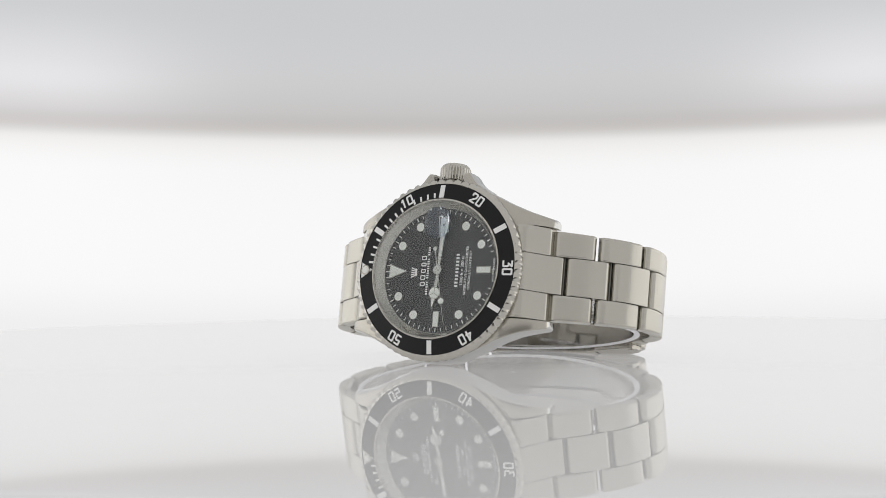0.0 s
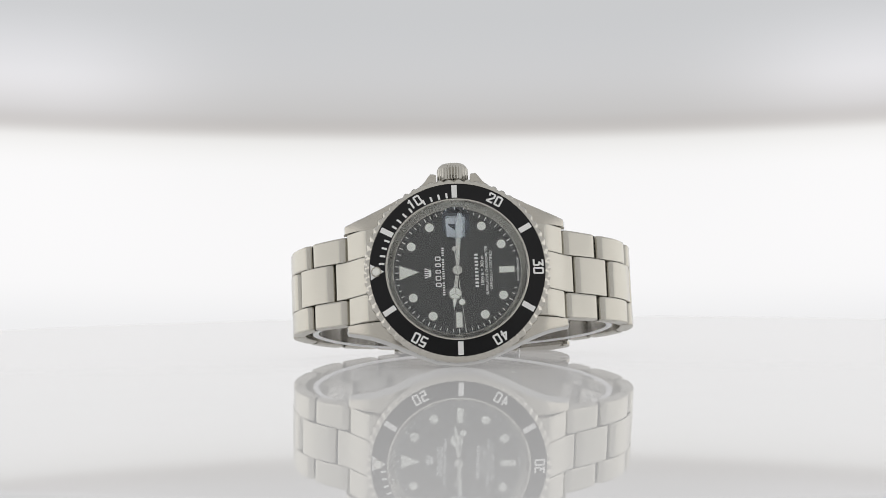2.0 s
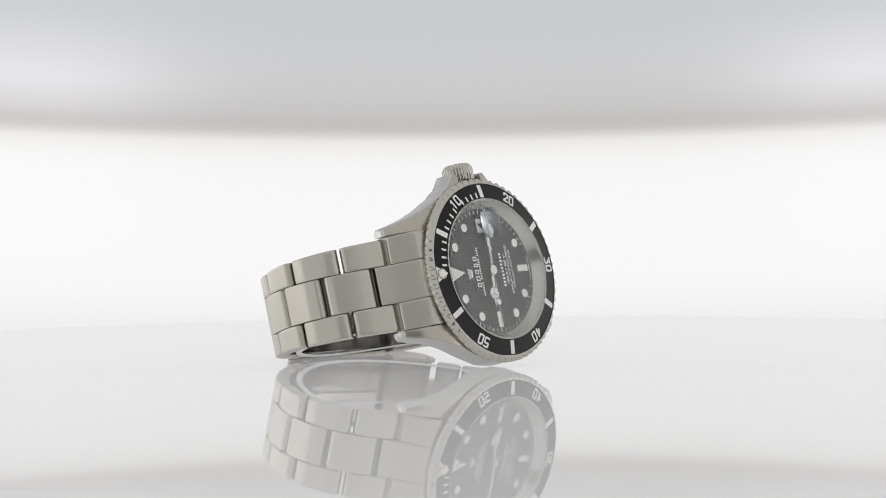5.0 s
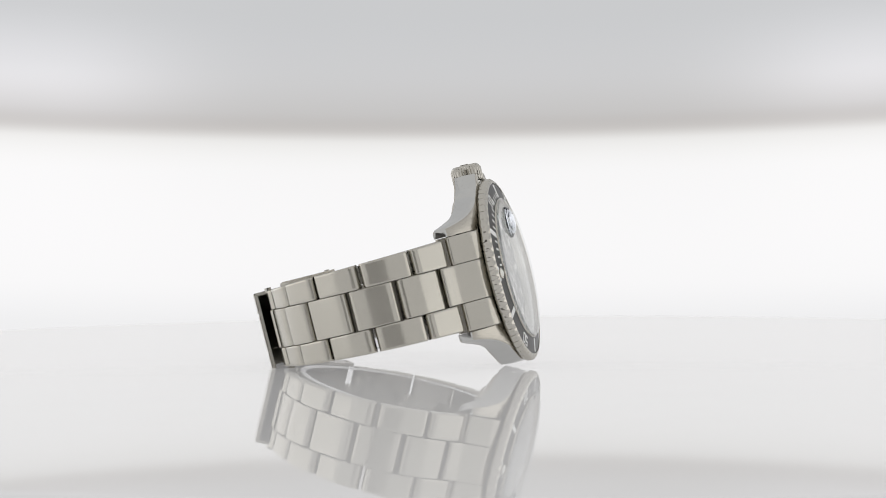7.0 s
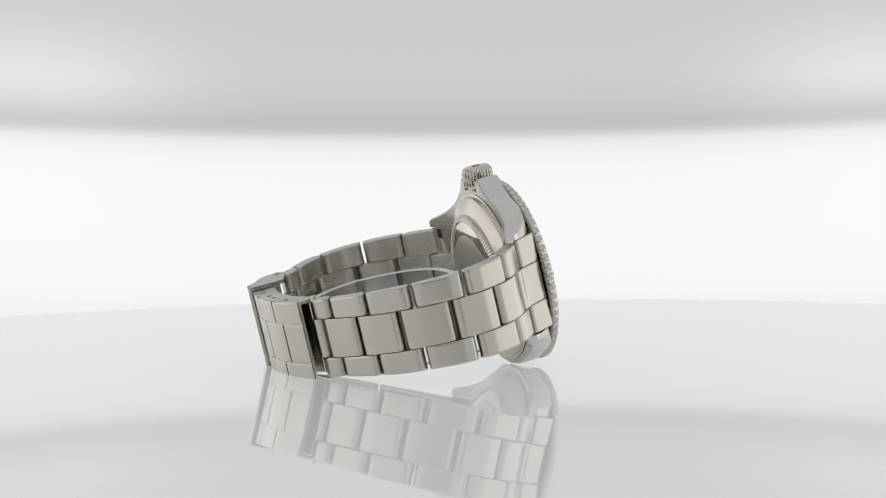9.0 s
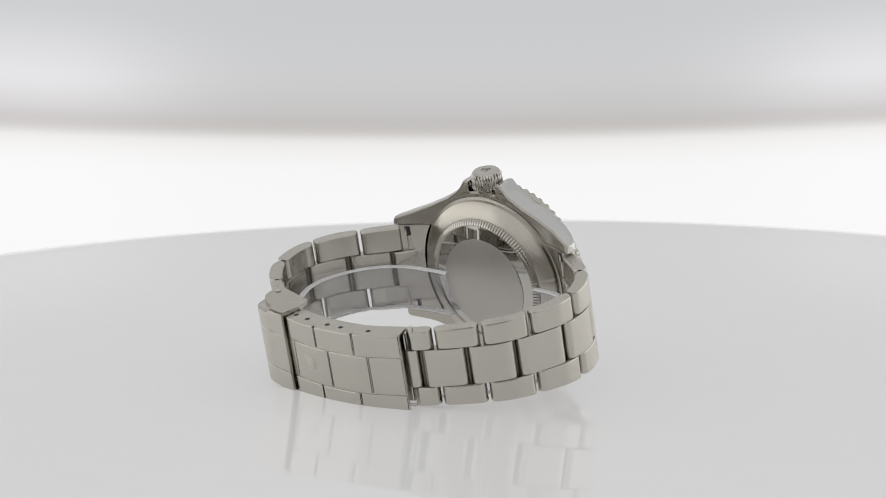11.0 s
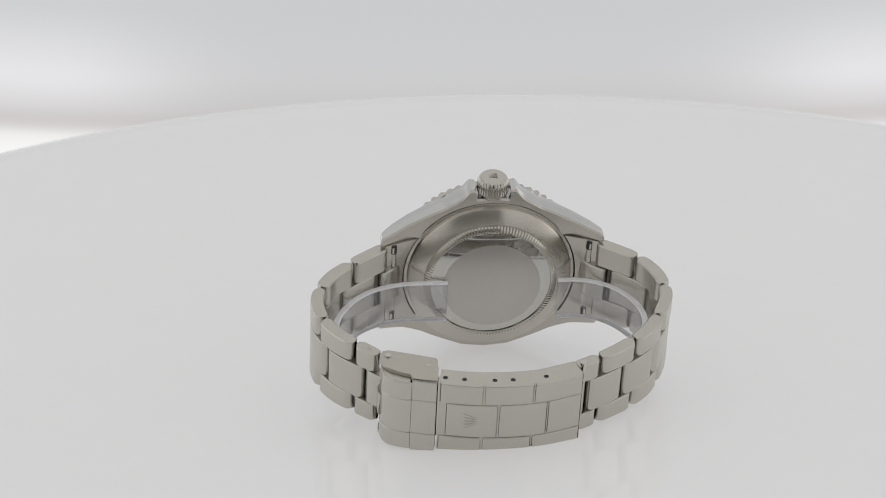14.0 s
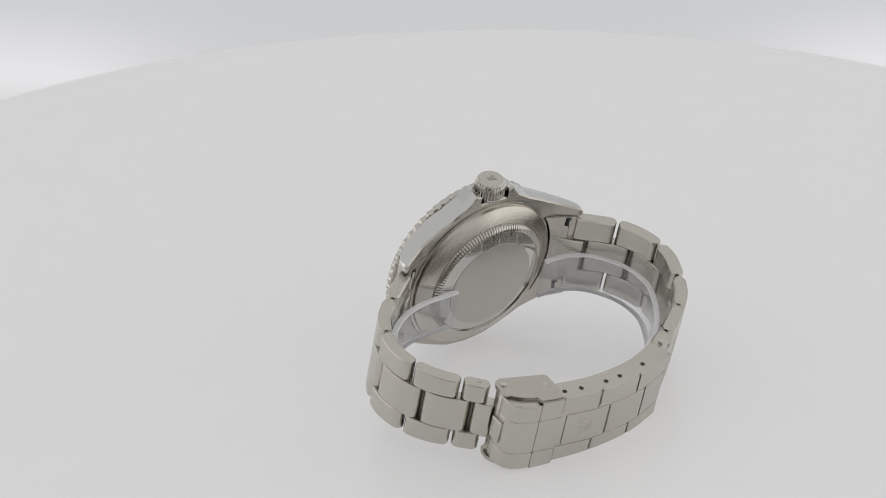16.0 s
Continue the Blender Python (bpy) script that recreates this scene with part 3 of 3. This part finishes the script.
def build_band(path, outer_cuts, centre_cuts):
    """One side of the band: an end piece between the lugs, then staggered outer and centre links, with pins through the joints."""
    gap = 0.31
    mid = 4.05
    o0, c0 = outer_cuts[0], centre_cuts[0]
    end = piece("end_link", link_mesh(path, 0.2, c0 - gap, -mid, mid, 3.4, 0.6), satin_x, "solid steel end link between the lugs")
    for sg in (-1, 1):
        a, b = sorted((sg * (mid + 0.03), sg * 10.0))
        part("shoulder", link_mesh(path, 0.2, o0 - gap, a, b, 3.2, 0.6), satin_x, end)
    d = 1 if path is P12 else -1
    rings = []
    for k in range(17):
        x = -10.05 + 20.1 * k / 16
        y0 = math.sqrt(18.75 ** 2 - x * x)
        rings.append([(x, d * y0, -6.1), (x, d * 22.8, -8.7), (x, d * 23.2, -8.2), (x, d * 22.6, -6.0), (x, d * y0, -4.0)])
    plate = part("end_plate", loft(rings), satin, end, smooth=20)
    for sg in (-1, 1):
        # solid dark rod: the open slot's shade is put into its colour
        part("slot", rod((sg * 7.7, d * 21.1, -7.6), (sg * 9.7, d * 21.1, -7.6), 0.75, 12), shade_and_date_black, plate)
        part("spring_bar", rod((sg * 7.9, d * 21.2, -8.15), (sg * 9.4, d * 21.2, -8.15), 0.3, 10), soft_steel, plate)
    for s0, s1 in zip(outer_cuts, outer_cuts[1:]):
        for sg in (-1, 1):
            a, b = sorted((sg * (mid + 0.06), sg * band_half(s0)))
            a2, b2 = sorted((sg * (mid + 0.06), sg * band_half(s1)))
            piece("outer_link", link_mesh(path, s0 + gap, s1 - gap, a, b, 2.9, 1.35, 0.3, a2, b2, bow=0.1), satin_x)
    for s0, s1 in zip(centre_cuts, centre_cuts[1:]):
        piece("centre_link", link_mesh(path, s0 + gap, s1 - gap, -mid, mid, 2.7, 1.35, 0.14, bow=0.1), satin_x)
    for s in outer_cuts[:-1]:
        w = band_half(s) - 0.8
        piece("pin", rod(path.place(-w, s + 1.6, -1.5), path.place(w, s + 1.6, -1.5), 0.6), gap_shade_steel)
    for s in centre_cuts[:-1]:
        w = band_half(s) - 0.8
        piece("pin", rod(path.place(-w, s + 0.1, -1.9), path.place(w, s + 0.1, -1.9), 0.42), gap_shade_steel)


CLASP = Path([(-25.5, -51.4), (-22, -52.6), (-16.2, -53.5), (-7, -55.0), (4, -54.7), (13.4, -52.0), (16, -51)], -1)
COVER = Path([(-26.9, -45.8), (-26.9, -49.2), (-25.9, -51.3), (-23.6, -52.6), (-20, -53.5), (-16.3, -54.25), (-13, -54.9)], -1)


def arc_of(path, y):
    return min(zip(path.s, path.q), key=lambda e: abs(e[1].x - y))[0]


def channel(path, s0, s1, half, deep, sheet=0.6, steps=24, drop=0.0):
    """A bent sheet with two flanges that point inwards."""
    rings = []
    for k in range(steps + 1):
        s = s0 + (s1 - s0) * k / steps
        ring = ((-half, -deep), (-half, -0.35), (-half + 0.1, -0.1), (-half + 0.35, 0), (half - 0.35, 0), (half - 0.1, -0.1), (half, -0.35), (half, -deep),
                (half - sheet, -deep), (half - sheet, -sheet), (-half + sheet, -sheet), (-half + sheet, -deep))
        rings.append([path.place(x, s, o - drop) for x, o in ring])
    return loft(rings)


def build_clasp():
    sa, sb = arc_of(CLASP, -15.9), arc_of(CLASP, 13.4)
    blade = piece("clasp_blade", channel(CLASP, sa, sb, 8.8, 4.6, drop=0.2), satin_x, "brushed steel clasp blade with adjustment holes")
    blade.matrix_basis = WATCH_POSE @ mm(-0.5, 0, 0)
    ys = (-14.4, -4.1, 6.2, 13.3)
    for a, b in zip(ys, ys[1:]):
        part("panel", link_mesh(CLASP, arc_of(CLASP, a) + 0.15, arc_of(CLASP, b) - 0.15, -4.03, 4.03, 0.9, 0.42, 0.26), satin_x, blade)
    ys = (-15.8, -7.0, 3.0, 13.3)
    for a, b in zip(ys, ys[1:]):
        for sg in (-1, 1):
            lo, hi = sorted((sg * 4.25, sg * 8.82))
            part("panel", link_mesh(CLASP, arc_of(CLASP, a) + 0.15, arc_of(CLASP, b) - 0.15, lo, hi, 0.9, 0.42, 0.26), satin_x, blade)
    for y, solid in ((-14.9, 0), (-11.3, 0), (-4.6, 0), (-0.9, 0), (2.7, 1), (6.3, 0)):
        s = arc_of(CLASP, y)
        for sg in (-1, 1):
            # the holes are solid plugs, dark in colour to imitate the shade inside
            part("rivet" if solid else "hole", rod(CLASP.place(sg * 8.6, s, -2.2), CLASP.place(sg * 8.84, s, -2.2), 0.5, 16), soft_steel if solid else shade_and_date_black, blade)
    mark_s = arc_of(CLASP, -9.6)
    for k in range(5):
        x = (k - 2) * 0.7
        part("mark_tine", rod(CLASP.place(x * 0.6, mark_s + 0.9, -0.02), CLASP.place(x * 1.3, mark_s - 1.3, -0.02), 0.12, 8), satin_x, blade)
    part("mark_base", rod(CLASP.place(-1.0, mark_s + 1.3, -0.02), CLASP.place(1.0, mark_s + 1.3, -0.02), 0.14, 8), satin_x, blade)
    cov = piece("clasp_cover", channel(COVER, 0.3, arc_of(COVER, -21.7), 8.3, 3.6, drop=0.1), satin_x, "brushed steel folding clasp cover")
    for lo, hi in ((-8.3, -4.2), (-4.1, 4.1), (4.2, 8.3)):
        part("panel", link_mesh(COVER, 1.2, arc_of(COVER, -21.25), lo, hi, 0.6, 0.25, 0.2), satin_x, cov)
    strap = part("strap", channel(COVER, arc_of(COVER, -21.2), arc_of(COVER, -16.5), 8.95, 2.6, drop=0.05), satin_x, cov)
    for lo, hi in ((-9.05, -4.2), (-4.14, 4.14), (4.2, 9.05)):
        part("panel", link_mesh(COVER, arc_of(COVER, -21.15), arc_of(COVER, -16.55), lo, hi, 0.4, 0.25, 0.22), satin_x, strap)
    part("base", loft([[(x, -26.4, -44.6), (x, -26.4, -45.6), (x, -16.2, -48.6), (x, -16.2, -47.6)] for x in (-8.35, 8.35)]), satin, cov)
    side = [(-27.1, -46.4), (-26.9, -44.6), (-26.3, -43.6), (-25.2, -43.3), (-20.5, -44.8), (-15.9, -46.3), (-15.6, -46.9), (-15.7, -50.2), (-16.4, -53.6), (-18.6, -53.3), (-21.2, -52.6),
            (-21.4, -51.3), (-23.4, -50.5), (-25.2, -49.4), (-26.5, -48.0)]
    for sg in (-1, 1):
        flange = part("flange", loft([[(sg * x, y, z) for y, z in side] for x in (8.4, 9.0, 9.2)]), satin, cov, smooth=20)
        part("rivet", rod((sg * 9.1, -25.4, -45.2), (sg * 9.45, -25.4, -45.2), 0.6, 16), polished, flange)
        part("rivet", rod((sg * 9.1, -17.6, -48.6), (sg * 9.24, -17.6, -48.6), 0.5, 16), soft_steel, flange)
    part("tab", link_mesh(COVER, 0.1, 3.2, -2.6, 2.6, 1.0, 0.4, 0.3), soft_steel, cov).location = (0, -0.6 * MM, 0)
    piece("inner_blade", link_mesh(CLASP, 2.0, arc_of(CLASP, 12.6), -7.4, 7.4, 1.1, 0.3, 0.2), polished).location += WATCH_POSE.to_3x3() @ Vector((0, 0, 3.0 * MM))
    piece("hinge_screw", rod((7.2, 13.7, -48.6), (8.9, 13.7, -48.6), 0.7, 16), polished)
    edge = band_half(57) - 0.05
    # a dark rod laid in for the shade of the slot
    piece("screw_slot", rod(P6.place(edge - 0.15, 56.1, -1.4), P6.place(edge - 0.15, 57.4, -1.4), 0.22, 8), shade_and_date_black)


def build_plastic():
    path = Path([(14.4, -9.4), (20, -9.6), (26, -12.4), (30.3, -18), (31.6, -24), (30.4, -29), (26, -36), (19.5, -41.8), (10, -46.6), (0, -48.4), (-10, -47.4), (-20, -43.8),
                 (-28, -38.6), (-33, -32.5), (-35, -26), (-33.4, -19.5), (-28, -13), (-20, -9.7), (-9.4, -9.4)], 1)
    ob = tagged(new("plastic_band", mesh_of("plastic_band", link_mesh(path, 0, path.s[-1] - 0.01, -8.6, 1.4, 1.35, 0.3, 0.25, steps=90), plastic)),
                "clear bent plastic strip tucked inside the watch band", "plastic strip")
    ob.data.materials.append(plastic_edge)
    for poly in ob.data.polygons:
        if abs(poly.normal.x) > 0.35:
            poly.material_index = 1
    ob.visible_shadow = False
    return ob


build_case()
build_bezel()
build_dial()
second_hand = build_pointers()
build_crystal()
build_crown()
build_band(P12, (10.3, 20.3, 32.1, 43.5, 54.0, 63.7, 69.7), (13.7, 25.1, 35.9, 47.1, 57.3, 66.9, 71.7))
build_band(P6, (10.2, 20.0, 31.3, 42.9, 53.7, 59.7), (13.0, 23.3, 34.1, 46.1, 56.5, 62.2))
build_clasp()
plastic_band = build_plastic()

# ---- what moves ----
TURN = ((0, -29.0), (8, 93.58), (12, 154.98), (16, 216.44))
TILT = ((0, 1.68), (8, 1.68), (8.5, 2.04), (9, 3.23), (9.2, 3.83), (9.5, 4.85), (10, 6.6), (10.5, 8.5), (11, 10.4), (11.5, 12.32), (12, 14.46), (12.5, 16.3), (13, 18.18), (13.5, 19.88),
        (14, 21.7), (14.5, 23.3), (15, 24.97), (15.5, 26.39), (16, 27.64))


def motions():
    rows, own, flat = [], [], []
    lift = Matrix.Translation((0, 0, PIVOT_Z))
    for k in range(33):
        t = k * 0.5
        turn = lerp_table(TURN, t)
        tilt = lerp_table(TILT, t) - PITCH
        m = lift @ pose(0, 0, 0, tilt, 0, 0) @ lift.inverted() @ pose(0, 0, 0, 0, 0, turn)
        rows.append((t, m))
        flat.append((t, lift @ pose(0, 0, 0, tilt, 0, 0) @ lift.inverted()))
        own.append((t, m @ WATCH_POSE))
    walk(table, flat)
    walk(watch, rows)
    walk(plastic_band, own)
    walk(second_hand, [(t, hand_at(258 + 3.1 * t, 1.1)) for t in (0, 4, 8, 12, 16)])


motions()
